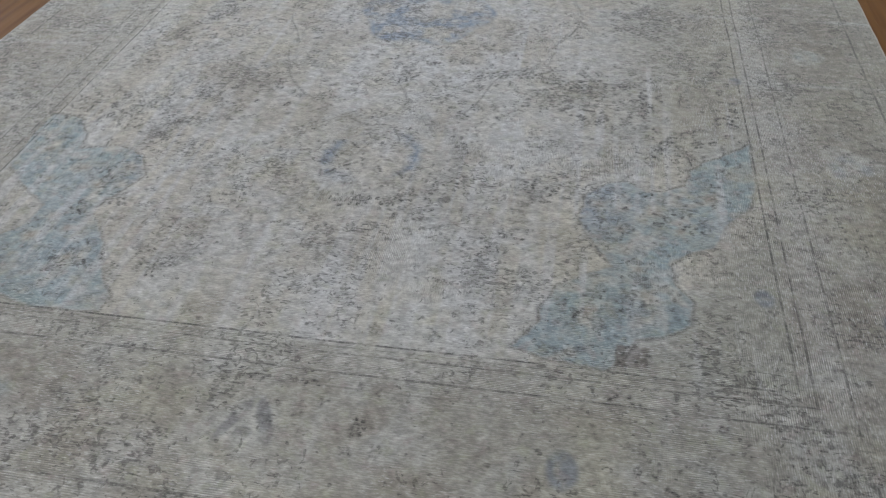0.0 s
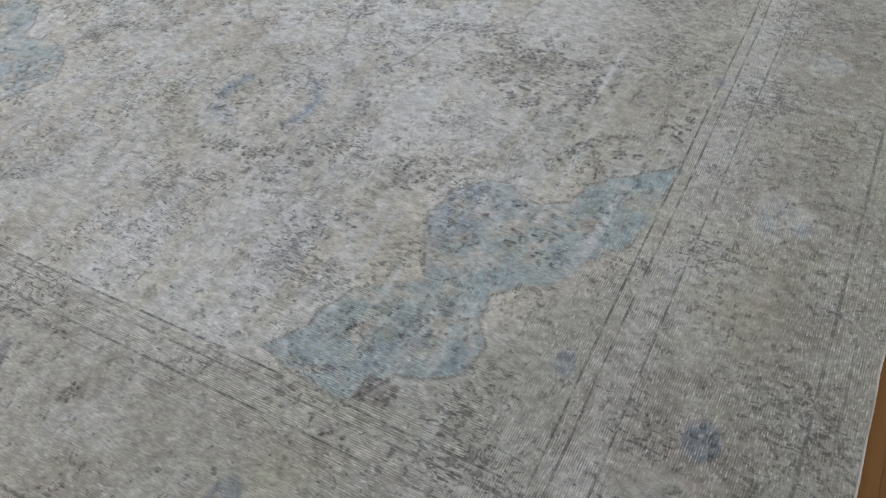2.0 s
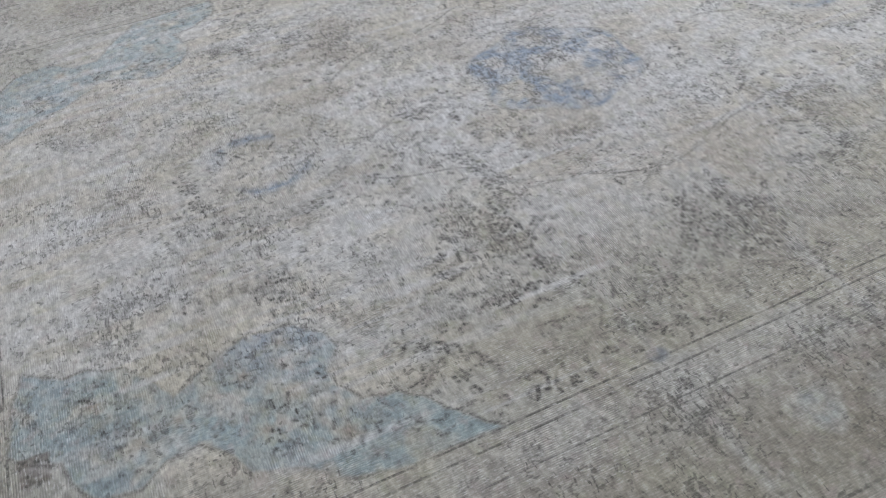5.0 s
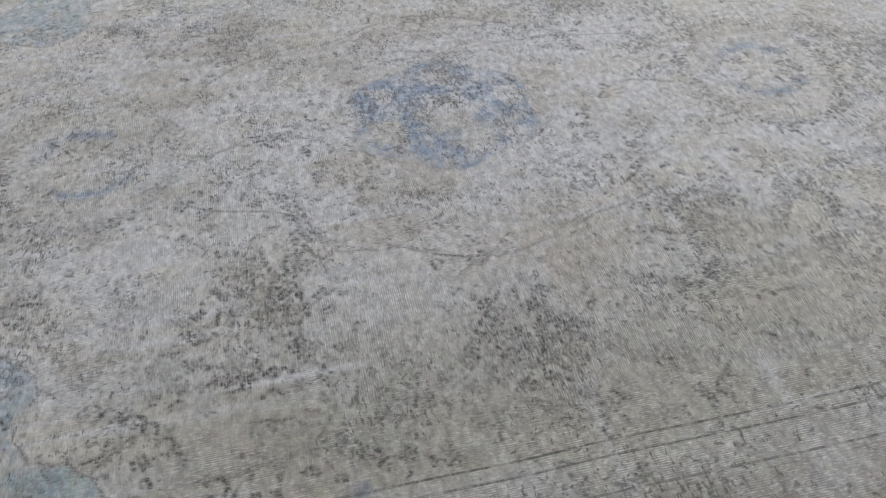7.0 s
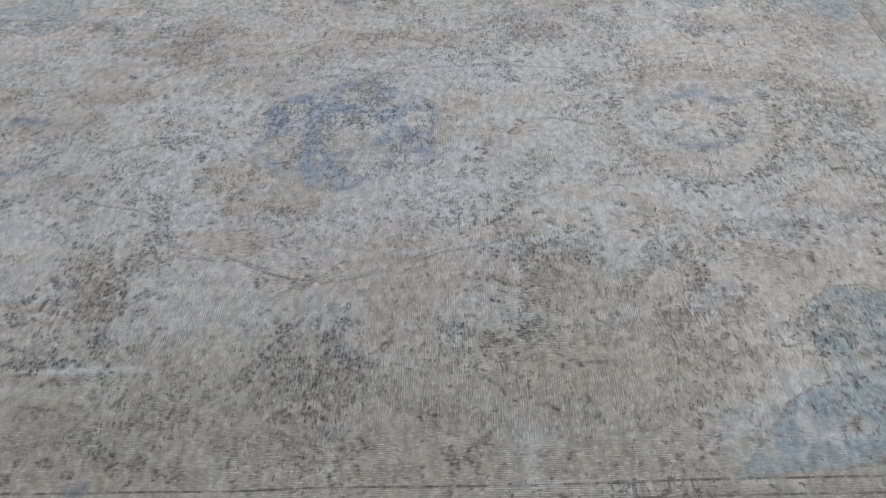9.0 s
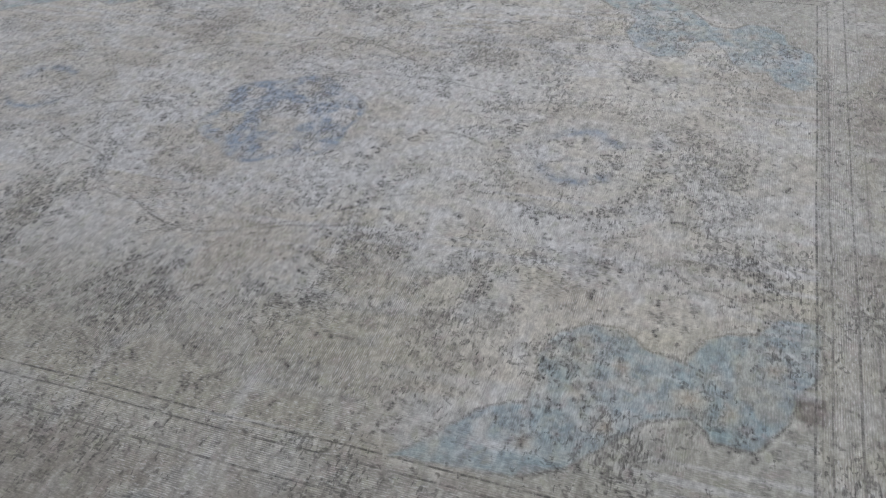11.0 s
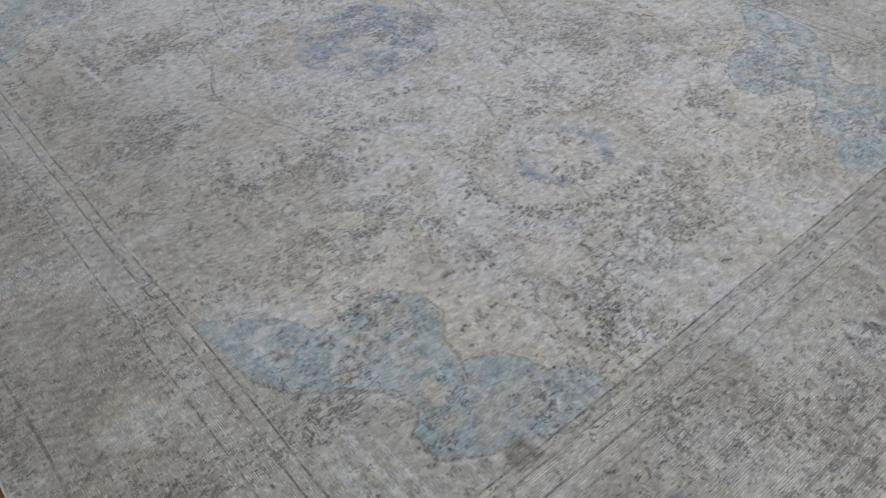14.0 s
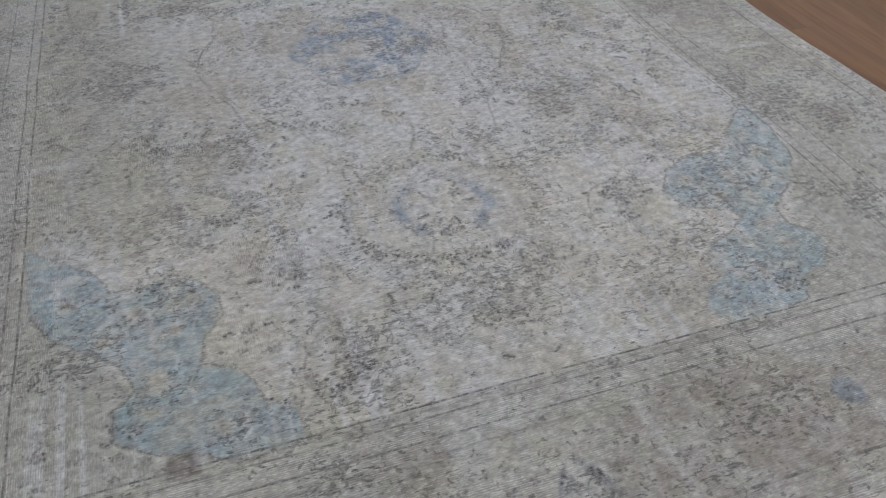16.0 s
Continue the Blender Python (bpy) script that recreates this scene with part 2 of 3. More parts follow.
# the four corner sprays: side, end, the middle of the upper blossom, and the scalloped outline from the tip round
SPRAYS = (
    (1, 1, (0.725, 1.115), [(1.06, 0.80), (0.97, 0.88), (0.90, 0.95), (0.87, 1.02), (0.81, 1.03), (0.74, 1.01), (0.67, 1.04), (0.63, 1.10), (0.63, 1.17), (0.68, 1.24), (0.69, 1.31), (0.64, 1.33), (0.585, 1.38), (0.58, 1.44), (0.52, 1.48), (0.51, 1.57), (0.63, 1.58), (0.71, 1.53), (0.80, 1.50), (0.87, 1.45), (0.87, 1.38), (0.82, 1.33), (0.85, 1.25), (0.93, 1.18), (1.00, 1.12), (1.04, 1.03)]),
    (1, -1, (0.67, 0.99), [(1.04, 0.66), (0.94, 0.74), (0.87, 0.80), (0.855, 0.87), (0.79, 0.90), (0.75, 0.905), (0.70, 0.87), (0.65, 0.88), (0.60, 0.93), (0.58, 1.03), (0.62, 1.11), (0.67, 1.20), (0.62, 1.23), (0.55, 1.28), (0.51, 1.35), (0.51, 1.40), (0.46, 1.48), (0.55, 1.505), (0.66, 1.52), (0.70, 1.47), (0.72, 1.42), (0.78, 1.41), (0.835, 1.37), (0.84, 1.29), (0.81, 1.24), (0.80, 1.17), (0.86, 1.12), (0.91, 1.10), (0.94, 1.02), (1.01, 0.93), (1.03, 0.83)]),
    (-1, -1, (0.715, 1.00), [(1.05, 0.75), (0.95, 0.76), (0.89, 0.84), (0.87, 0.91), (0.75, 0.88), (0.66, 0.92), (0.62, 1.01), (0.65, 1.10), (0.69, 1.17), (0.64, 1.23), (0.59, 1.29), (0.56, 1.36), (0.53, 1.41), (0.48, 1.47), (0.48, 1.52), (0.65, 1.53), (0.76, 1.50), (0.86, 1.43), (0.88, 1.33), (0.82, 1.25), (0.82, 1.17), (0.93, 1.10), (1.03, 1.00), (1.05, 0.88)]),
    (-1, 1, (0.69, 1.07), [(1.06, 0.74), (0.94, 0.84), (0.86, 0.93), (0.82, 0.97), (0.72, 0.95), (0.62, 1.00), (0.57, 1.08), (0.59, 1.16), (0.69, 1.19), (0.71, 1.24), (0.64, 1.29), (0.57, 1.31), (0.53, 1.37), (0.54, 1.42), (0.47, 1.45), (0.44, 1.51), (0.47, 1.57), (0.58, 1.56), (0.68, 1.54), (0.73, 1.47), (0.79, 1.46), (0.84, 1.40), (0.84, 1.34), (0.80, 1.29), (0.81, 1.23), (0.93, 1.14), (1.01, 1.04), (1.04, 0.88)]),
)
# how the small flowers stretch over each spray: side, end, tip and foot along the rug, inwards
CORNERS = ((1, 1, 0.79, 1.56, 0.0), (1, -1, 0.67, 1.53, -0.02), (-1, -1, 0.73, 1.53, -0.02), (-1, 1, 0.76, 1.565, -0.02))


def value_noise(u, v, size, seed, octaves=1):
    """Smooth random hills about size metres across, 0 to 1."""
    total, weight = 0.0, 0.0
    for o in range(octaves):
        table = np.random.RandomState(seed + 17 * o).rand(64, 64)
        x, y = u / size * 2 ** o + 31.7, v / size * 2 ** o + 17.3
        i, j = np.floor(x).astype(int), np.floor(y).astype(int)
        fx, fy = x - i, y - j
        fx, fy = fx * fx * (3 - 2 * fx), fy * fy * (3 - 2 * fy)
        a, b = table[i % 64, j % 64], table[(i + 1) % 64, j % 64]
        c, d = table[i % 64, (j + 1) % 64], table[(i + 1) % 64, (j + 1) % 64]
        total = total + ((a * (1 - fx) + b * fx) * (1 - fy) + (c * (1 - fx) + d * fx) * fy) * 0.6 ** o
        weight += 0.6 ** o
    return total / weight


def soft(x, lo, hi):
    t = np.clip((x - lo) / (hi - lo), 0, 1)
    return t * t * (3 - 2 * t)


def oval(u, v, cu, cv, ru, rv, turn=0.0):
    """Roughly the metres outside an oval (negative inside)."""
    c, s = math.cos(radians(turn)), math.sin(radians(turn))
    a, b = (u - cu) * c + (v - cv) * s, (v - cv) * c - (u - cu) * s
    return (np.hypot(a / ru, b / rv) - 1) * min(ru, rv)


def outline_gap(a, b, rim):
    """Metres outside a closed outline (negative inside), far away a flat 0.2."""
    gap = np.full(a.shape, 0.2)
    lo, hi = np.min(rim, 0) - 0.06, np.max(rim, 0) + 0.06
    near = (a > lo[0]) & (a < hi[0]) & (b > lo[1]) & (b < hi[1])
    x, y = a[near], b[near]
    best, inside = np.full(x.shape, 9.0), np.zeros(x.shape, bool)
    for (p, q), (r, s) in zip(rim, rim[1:] + rim[:1]):
        f = np.clip(((x - p) * (r - p) + (y - q) * (s - q)) / ((r - p) ** 2 + (s - q) ** 2), 0, 1)
        best = np.minimum(best, np.hypot(x - p - f * (r - p), y - q - f * (s - q)))
        if q != s:
            inside ^= ((y < q) != (y < s)) & (x < p + (y - q) / (s - q) * (r - p))
    gap[near] = np.where(inside, -best, best)
    return gap


class Drawing:
    """The dark outlines: small motifs stamped on the grid of knots."""

    def __init__(self, u, v):
        self.u, self.v, self.ink = u, v, np.zeros(u.shape)

    def stamp(self, cu, cv, reach, shape):
        i, j = int((cu - reach + HALF[0]) / STEP), int((cv - reach + HALF[1]) / STEP)
        k = int(2 * reach / STEP) + 2
        w = (slice(max(i, 0), max(i + k, 0)), slice(max(j, 0), max(j + k, 0)))
        if self.u[w].size:
            self.ink[w] = np.maximum(self.ink[w], shape(self.u[w] - cu, self.v[w] - cv))

    def rosette(self, cu, cv, r, petals, turn, much, wide=0.0046):
        def shape(a, b):
            q, th = np.hypot(a, b * 0.92), np.arctan2(b, a)
            rim = r * (1 + 0.16 * np.cos(petals * th + turn))
            heart = np.exp(-((q - 0.42 * r) / wide) ** 2) * 0.55
            ray = np.exp(-(np.sin(petals / 2 * th + turn) / 0.35) ** 2) * soft(q, 0.5 * r, 0.65 * r) * soft(rim - q, 0, 0.004) * 0.6
            dabs = 0.25 + 0.75 * soft(np.cos(petals * th + 2.3 * turn), -0.5, 0.4)
            return much * np.maximum(np.maximum(np.exp(-((q - rim) / wide) ** 2) * dabs * soft(np.cos(th - turn), -0.95, -0.3), heart), ray)
        self.stamp(cu, cv, r * 1.5, shape)

    def leaf(self, cu, cv, r, turn, much, wide=0.0048, fat=0.42):
        c, s = math.cos(turn), math.sin(turn)

        def shape(a, b):
            x, y = a * c + b * s, b * c - a * s
            bend = y - 0.35 * x * x / r
            side = np.where(bend > 0, 1.0, 0.45)
            h = fat * r * np.clip(1 - (x / r) ** 2, 0, 1)
            return much * side * np.exp(-((np.abs(bend) - h) / wide) ** 2) * soft(r - np.abs(x), 0, 0.004)
        self.stamp(cu, cv, r * 1.3, shape)

    def hook(self, cu, cv, r, turn, much, wide=0.0048, open_to=-0.3):
        def shape(a, b):
            q, th = np.hypot(a, b), np.arctan2(b, a)
            rim = r * (1 + 0.12 * np.cos(th - turn + 1.0))
            worn = 0.45 + 0.55 * soft(np.cos(5 * th + 3 * turn), -0.6, 0.3)
            return much * worn * np.exp(-((q - rim) / wide) ** 2) * soft(np.cos(th - turn), open_to, open_to + 0.3)
        self.stamp(cu, cv, r * 1.4, shape)

    def tuft(self, cu, cv, ru, rv, turn, much):
        def shape(a, b):
            return much * soft(-oval(a, b, 0, 0, ru, rv, math.degrees(turn)), -0.003, 0.003)
        self.stamp(cu, cv, max(ru, rv) * 1.5, shape)

    def stem(self, path, much, wide=0.0036):
        for (a, b), (c, d) in zip(path, path[1:]):
            mu, mv, half = (a + c) / 2, (b + d) / 2, math.hypot(c - a, d - b) / 2
            if half < 1e-6:
                continue
            tu, tv = (c - a) / 2 / half, (d - b) / 2 / half

            def shape(x, y):
                along, off = x * tu + y * tv, y * tu - x * tv
                return much * np.exp(-(off / wide) ** 2) * soft(half + 0.002 - np.abs(along), 0, 0.002)
            self.stamp(mu, mv, half + 0.012, shape)


def drawing(u, v):
    d, rnd = Drawing(u, v), random.Random(11)

    def four(draw, a, b, shift=0.012):
        """The same motif in all four quarters, each a little off and differently worn."""
        for su, sv in ((1, 1), (1, -1), (-1, 1), (-1, -1)):
            b_here = CROSS + sv * (b - CROSS)
            draw(su * a + rnd.uniform(-shift, shift), b_here + rnd.uniform(-shift, shift), su, sv, rnd.uniform(0.6, 1.0))

    def scatter(lo, hi, gap, tries, keep):
        spots = []
        for _ in range(tries):
            p = (rnd.uniform(lo[0], hi[0]), rnd.uniform(lo[1], hi[1]))
            if keep(*p) and all((p[0] - q[0]) ** 2 + (p[1] - q[1]) ** 2 > gap * gap for q in spots):
                spots.append(p)
        return spots

    def small_motif(a, b, size, much):
        kind, turn, petals = rnd.random(), rnd.uniform(-3.1, 3.1), rnd.choice((5, 6, 7))
        fat = rnd.uniform(0.25, 0.5)

        def draw(x, y, su, sv, worn):
            t = math.atan2(sv * math.sin(turn), su * math.cos(turn))
            if kind < 0.30:
                d.rosette(x, y, size * 0.85, petals, t, much * worn)
            elif kind < 0.58:
                d.leaf(x, y, size, t, much * worn, fat=fat)
            elif kind < 0.80:
                d.hook(x, y, size * 0.7, t, much * worn)
            else:
                for k in range(3):
                    w = t + 2.1 * k
                    d.tuft(x + size * 0.6 * math.cos(w), y + size * 0.6 * math.sin(w), size * 0.34, size * 0.17, w, much * worn)
        four(draw, a, b)

    quiet = ((0.20, 1.46, 0.06), (0.90, 0.62, 0.11), (0.30, 0.60, 0.06), (0.52, 1.16, 0.05), (0.93, 1.36, 0.07))
    busy = lambda a, b: all(math.hypot(a - q[0], b - q[1]) > q[2] for q in quiet)
    # the all-over sprays of the field
    for a, b in scatter((0.0, 0.0), (1.02, 1.51), 0.037, 9000, busy):
        small_motif(a, b, rnd.uniform(0.010, 0.024), rnd.uniform(0.20, 1.0))
    # the border's coarser leaves
    for a, b in scatter((1.13, 0.0), (1.41, 1.92), 0.044, 3000, lambda a, b: True) + scatter((0.0, 1.63), (1.12, 1.91), 0.044, 3000, lambda a, b: True):
        small_motif(a, b, rnd.uniform(0.009, 0.022), rnd.uniform(0.20, 0.80))
    # guard stripe: a row of little blossoms between the lines
    for k in range(24):
        four(lambda x, y, su, sv, w: d.rosette(x, y, rnd.uniform(0.010, 0.017), rnd.choice((4, 5, 6)), rnd.uniform(-3, 3), rnd.uniform(0.1, 0.9) * w), 1.112, 0.04 + k * 0.064, 0.003)
    for k in range(17):
        four(lambda x, y, su, sv, w: d.rosette(x, y, rnd.uniform(0.010, 0.017), rnd.choice((4, 5, 6)), rnd.uniform(-3, 3), rnd.uniform(0.1, 0.9) * w), 0.03 + k * 0.064, 1.578, 0.004)
    # wreaths of rosettes round the two rings
    for cu, cv in ((-0.01, -0.835), (0.02, 0.95)):
        for k in range(26):
            w = 2 * math.pi * k / 26
            d.rosette(cu + 0.255 * math.cos(w) + rnd.uniform(-0.008, 0.008), cv + 0.200 * math.sin(w) + rnd.uniform(-0.008, 0.008),
                      rnd.uniform(0.017, 0.026), 6, w, rnd.uniform(0.7, 1.1))
        for k in range(9):
            w = 2 * math.pi * k / 9 + 0.3
            d.leaf(cu + 0.07 * math.cos(w), cv + 0.07 * math.sin(w), 0.020, w, rnd.uniform(0.4, 0.9))
    # garlands: blossoms or open loops strung along a line
    def garland(path, gap, kind, size, shift=0.008):
        def string(x, y, su, sv, w):
            ox, oy = x - su * path[0][0], y - sv * path[0][1]
            for (a, b), (c, e) in zip(path, path[1:]):
                n = max(1, round(math.hypot(c - a, e - b) / gap))
                for k in range(n):
                    f = (k + rnd.uniform(-0.15, 0.15)) / n
                    p, q = ox + su * (a + (c - a) * f), oy + sv * (b + (e - b) * f)
                    t = math.atan2(sv * (e - b), su * (c - a))
                    much, r = rnd.uniform(0.40, 0.95) * min(1.0, w + 0.1), size * rnd.uniform(0.8, 1.2)
                    if kind == "blossom":
                        d.rosette(p, q, r, 5, t, much)
                        d.tuft(p + rnd.uniform(-r, r) * 0.5, q + rnd.uniform(-r, r) * 0.5, r * 0.45, r * 0.3, t, 0.8 * much)
                    else:
                        d.hook(p, q, r, t + 1.57 * su * sv, much)
                        d.hook(p - su * r * 0.6, q + r * 0.9 * sv, r * 0.5, t - 1.2, 0.7 * much)
        four(string, *path[0], shift)

    garland(((0.45, 1.03), (0.42, 1.19), (0.39, 1.24), (0.36, 1.36), (0.39, 1.44), (0.43, 1.47), (0.52, 1.37)), 0.030, "blossom", 0.016)
    garland(((0.55, 0.84), (0.62, 0.83), (0.68, 0.88)), 0.028, "blossom", 0.017)
    garland(((0.97, 0.66), (0.90, 0.72), (0.83, 0.76), (0.77, 0.86), (0.68, 0.90)), 0.042, "loop", 0.020)
    garland(((0.69, 0.08), (0.76, 0.14), (0.82, 0.20), (0.86, 0.25), (0.89, 0.34)), 0.026, "blossom", 0.018)
    garland(((0.92, 0.10), (0.96, 0.16), (0.92, 0.22)), 0.034, "blossom", 0.017)
    garland(((1.01, 0.37), (0.93, 0.47), (0.89, 0.53), (0.89, 0.62)), 0.042, "loop", 0.024)
    garland(((0.24, 0.50), (0.37, 0.46), (0.49, 0.50), (0.58, 0.55)), 0.034, "blossom", 0.017)
    garland(((0.64, 0.66), (0.55, 0.73), (0.50, 0.82)), 0.032, "blossom", 0.018)
    garland(((0.75, 0.50), (0.76, 0.67), (0.73, 0.78)), 0.042, "loop", 0.018)
    garland(((0.12, 1.44), (0.22, 1.36), (0.27, 1.24)), 0.036, "blossom", 0.014)
    garland(((0.68, 0.34), (0.72, 0.44), (0.67, 0.54)), 0.036, "blossom", 0.016)
    # thin stems of the old centre field
    path = ((0.54, 0.05), (0.53, 0.12), (0.51, 0.18), (0.47, 0.25), (0.43, 0.34))
    four(lambda x, y, su, sv, w: d.stem([(x + su * (a - path[0][0]), y + sv * (b - path[0][1])) for a, b in path], 0.7 * w), *path[0], 0.006)
    # little arches against the guard stripe, a dark bud in each
    def arch(x, y, su, sv, w):
        d.hook(x, y, 0.062, math.pi if su > 0 else 0.0, 0.55 * w, 0.0036, 0.0)
        d.tuft(x - su * 0.022, y, 0.017, 0.013, 1.2, 0.6 * w)
    four(arch, 1.005, 0.50)
    # heavier palmettes and dark blossoms
    for a, b, r in ((0.53, 0.57, 0.058), (0.46, 0.60, 0.036), (0.67, 0.90, 0.036), (0.36, 1.39, 0.042), (0.17, 1.15, 0.042), (0.70, 0.76, 0.036), (0.03, 1.33, 0.048),
                    (0.80, 0.11, 0.050), (0.88, 0.33, 0.034), (0.51, 0.79, 0.036), (0.60, 0.52, 0.040), (0.46, 1.05, 0.034), (0.71, 0.62, 0.034), (0.92, 0.56, 0.032), (0.28, 0.88, 0.030)):
        def bloom(x, y, su, sv, w):
            d.rosette(x, y, r, 7, 0.4 * su, 0.62 * w)
            d.rosette(x, y, r * 0.6, 5, 1.2 * sv, 0.5 * w)
            for k in range(6):
                t = k * 1.047 + 0.3
                d.tuft(x + r * 0.8 * math.cos(t), y + r * 0.8 * math.sin(t), r * 0.20, r * 0.10, t, 0.45 * w)
                d.tuft(x + r * 1.5 * math.cos(t), y + r * 1.4 * math.sin(t), r * 0.26, 0.005, 0.25 * math.sin(9 * t), 0.6 * w)
        four(bloom, a, b)
    for a, b, r in ((0.68, 0.90, 0.032), (0.64, 0.84, 0.020), (0.69, 0.77, 0.022), (0.24, 1.10, 0.020), (0.34, 1.41, 0.018)):
        four(lambda x, y, su, sv, w: d.tuft(x, y, r, r * 0.8, 0.5, 0.55 * w), a, b)
    # flowers on the blue corners
    for a, b, r in ((0.70, 1.10, 0.042), (0.80, 1.15, 0.034), (0.78, 1.30, 0.030), (0.68, 1.42, 0.038), (0.93, 1.02, 0.036), (0.60, 1.45, 0.030), (0.76, 1.41, 0.030), (0.98, 0.93, 0.024), (0.66, 1.17, 0.022), (0.76, 1.05, 0.024), (0.74, 1.22, 0.024), (0.86, 1.07, 0.022), (0.91, 1.11, 0.020),
                    (0.72, 1.36, 0.022), (0.80, 1.38, 0.022), (0.64, 1.36, 0.022), (0.70, 1.50, 0.022), (0.55, 1.52, 0.020), (0.83, 1.44, 0.020), (0.92, 0.96, 0.022)):
        for su, sv, b0, b1, da in CORNERS:
            x, y = su * (a + da) + rnd.uniform(-0.006, 0.006), sv * (b0 + (b - 0.80) / 0.77 * (b1 - b0)) + rnd.uniform(-0.006, 0.006)
            w = rnd.uniform(0.25, 0.8)
            d.rosette(x, y, r, rnd.choice((5, 6, 7)), rnd.uniform(-3, 3), w)
            d.tuft(x + r * 0.3, y, r * 0.40, r * 0.28, 0.3, 0.7 * w)
    # winding stems
    for a0, b0, a1, b1, swing in ((0.08, 1.02, 0.50, 1.45, 0.06), (0.10, 0.75, 0.45, 0.42, 0.05), (0.55, 0.40, 0.95, 0.55, 0.06), (0.60, 0.55, 0.68, 0.84, 0.04),
                                  (0.52, 0.05, 0.95, 0.40, 0.05), (0.30, 0.05, 0.42, 0.30, 0.04), (0.20, 1.20, 0.50, 1.00, 0.05), (0.88, 0.70, 1.00, 0.45, 0.04)):
        def wind(x, y, su, sv, w):
            pts = []
            for k in range(25):
                f = k / 24
                s = swing * math.sin(f * 2 * math.pi)
                n = math.hypot(a1 - a0, b1 - b0)
                pts.append((x + su * ((a1 - a0) * f - s * (b1 - b0) / n), y + sv * ((b1 - b0) * f + s * (a1 - a0) / n)))
            d.stem(pts, 0.38 * w)
        four(wind, a0, b0)
    fade = 0.55 + 0.85 * soft(value_noise(u, v, 0.16, 51, 3), 0.36, 0.66)
    return np.clip(d.ink * fade * soft(value_noise(u, v, 0.030, 52, 2), 0.10, 0.40), 0, 1)


def weave():
    nu, nv = int(2 * HALF[0] / STEP) + 1, int(2 * HALF[1] / STEP) + 1
    u, v = np.meshgrid(np.linspace(-HALF[0], HALF[0], nu), np.linspace(-HALF[1], HALF[1], nv), indexing="ij")
    # the weaver's hand: the drawing wanders by a centimetre
    wu = u + 0.018 * (value_noise(u, v, 0.22, 1, 2) - 0.5)
    wv = v + 0.018 * (value_noise(u, v, 0.22, 2, 2) - 0.5)
    big, mid, small = value_noise(u, v, 0.55, 3, 3), value_noise(u, v, 0.13, 4, 3), value_noise(u, v, 0.03, 5, 2)
    bands = value_noise(u, v * 0.25, 0.10, 6, 2)           # stripes of wear along the warps
    across = value_noise(u * 0.15, v, 0.09, 7, 2)          # and along the wefts
    # the frame of guard stripes is not quite square
    straight_u, straight_v = u + 0.007 * (value_noise(u, v, 0.30, 1, 2) - 0.5), v + 0.007 * (value_noise(u, v, 0.30, 2, 2) - 0.5)
    au = np.abs(straight_u - 0.030 * soft(v, 0.25, 0.95) * soft(u, 0.6, 0.9))
    av = np.abs(straight_v - 0.032 * soft(v, 1.2, 1.4))
    field = soft(1.050 - au, -0.01, 0.01) * soft(1.530 - av, -0.01, 0.01)

    def paint(colour, mask, colour2):
        return colour * (1 - mask[..., None]) + np.array(colour2) * mask[..., None]

    dye = np.ones(u.shape + (3,)) * np.array((0.540, 0.508, 0.446))
    dye = paint(dye, (1 - field) * 0.85 + field * 0.35 * soft(np.maximum(au / 1.05, av / 1.53), 0.72, 1.0), (0.300, 0.288, 0.255))
    dye = paint(dye, soft(big, 0.54, 0.76) * 0.30, (0.345, 0.312, 0.282))
    # where the madder ground still shows through, brownish
    for cu, cv, ru, rv, much in ((0.62, 0.10, 0.30, 0.45, 0.42), (0.85, -0.36, 0.18, 0.20, 0.50), (0.42, 1.08, 0.14, 0.12, 0.45), (-0.55, 0.35, 0.25, 0.35, 0.30),
                                 (0.10, -0.35, 0.30, 0.14, 0.30), (1.28, -0.88, 0.16, 0.20, 0.85), (1.34, 0.10, 0.17, 0.55, 0.75), (1.32, 0.95, 0.18, 0.45, 0.75),
                                 (-0.40, 1.82, 0.35, 0.14, 0.85), (0.85, 1.82, 0.30, 0.12, 0.50), (-0.45, -1.80, 0.35, 0.12, 0.35), (1.30, -1.60, 0.20, 0.25, 0.30), (-0.85, -1.80, 0.35, 0.14, 0.45)):
        near = np.exp(-((u - cu) / ru) ** 2 - ((v - cv) / rv) ** 2) * (0.55 + 0.9 * (mid - 0.25))
        dye = paint(dye, np.clip(near * much, 0, 1), (0.235, 0.198, 0.168))
    olive = soft(value_noise(u, v, 0.20, 61, 3), 0.50, 0.72)
    dye = paint(dye, olive * 0.38, (0.455, 0.435, 0.335))
    dye = paint(dye, soft(value_noise(u, v, 0.07, 9, 3) * 0.5 + bands * 0.25 + mid * 0.25, 0.48, 0.64) * (0.24 + 0.28 * field), (0.53, 0.54, 0.55))
    strip = value_noise(u, v * 0.10, 0.065, 35, 2)
    dye = paint(dye, soft(strip, 0.52, 0.72) * (0.12 + 0.33 * field), (0.54, 0.545, 0.55))
    worn = np.exp(-((u - 0.02) / 0.50) ** 2 - (v / 1.15) ** 2) * (0.25 + 1.1 * soft(bands * 0.5 + mid * 0.5, 0.36, 0.62))
    dye = paint(dye, np.clip(worn * 0.62, 0, 1), (0.575, 0.58, 0.595))
    dye = paint(dye, soft(across, 0.58, 0.8) * 0.30, (0.47, 0.46, 0.43))
    dye = paint(dye, soft(1 - mid, 0.52, 0.75) * (0.25 + 0.30 * (1 - field)), (0.255, 0.228, 0.198))

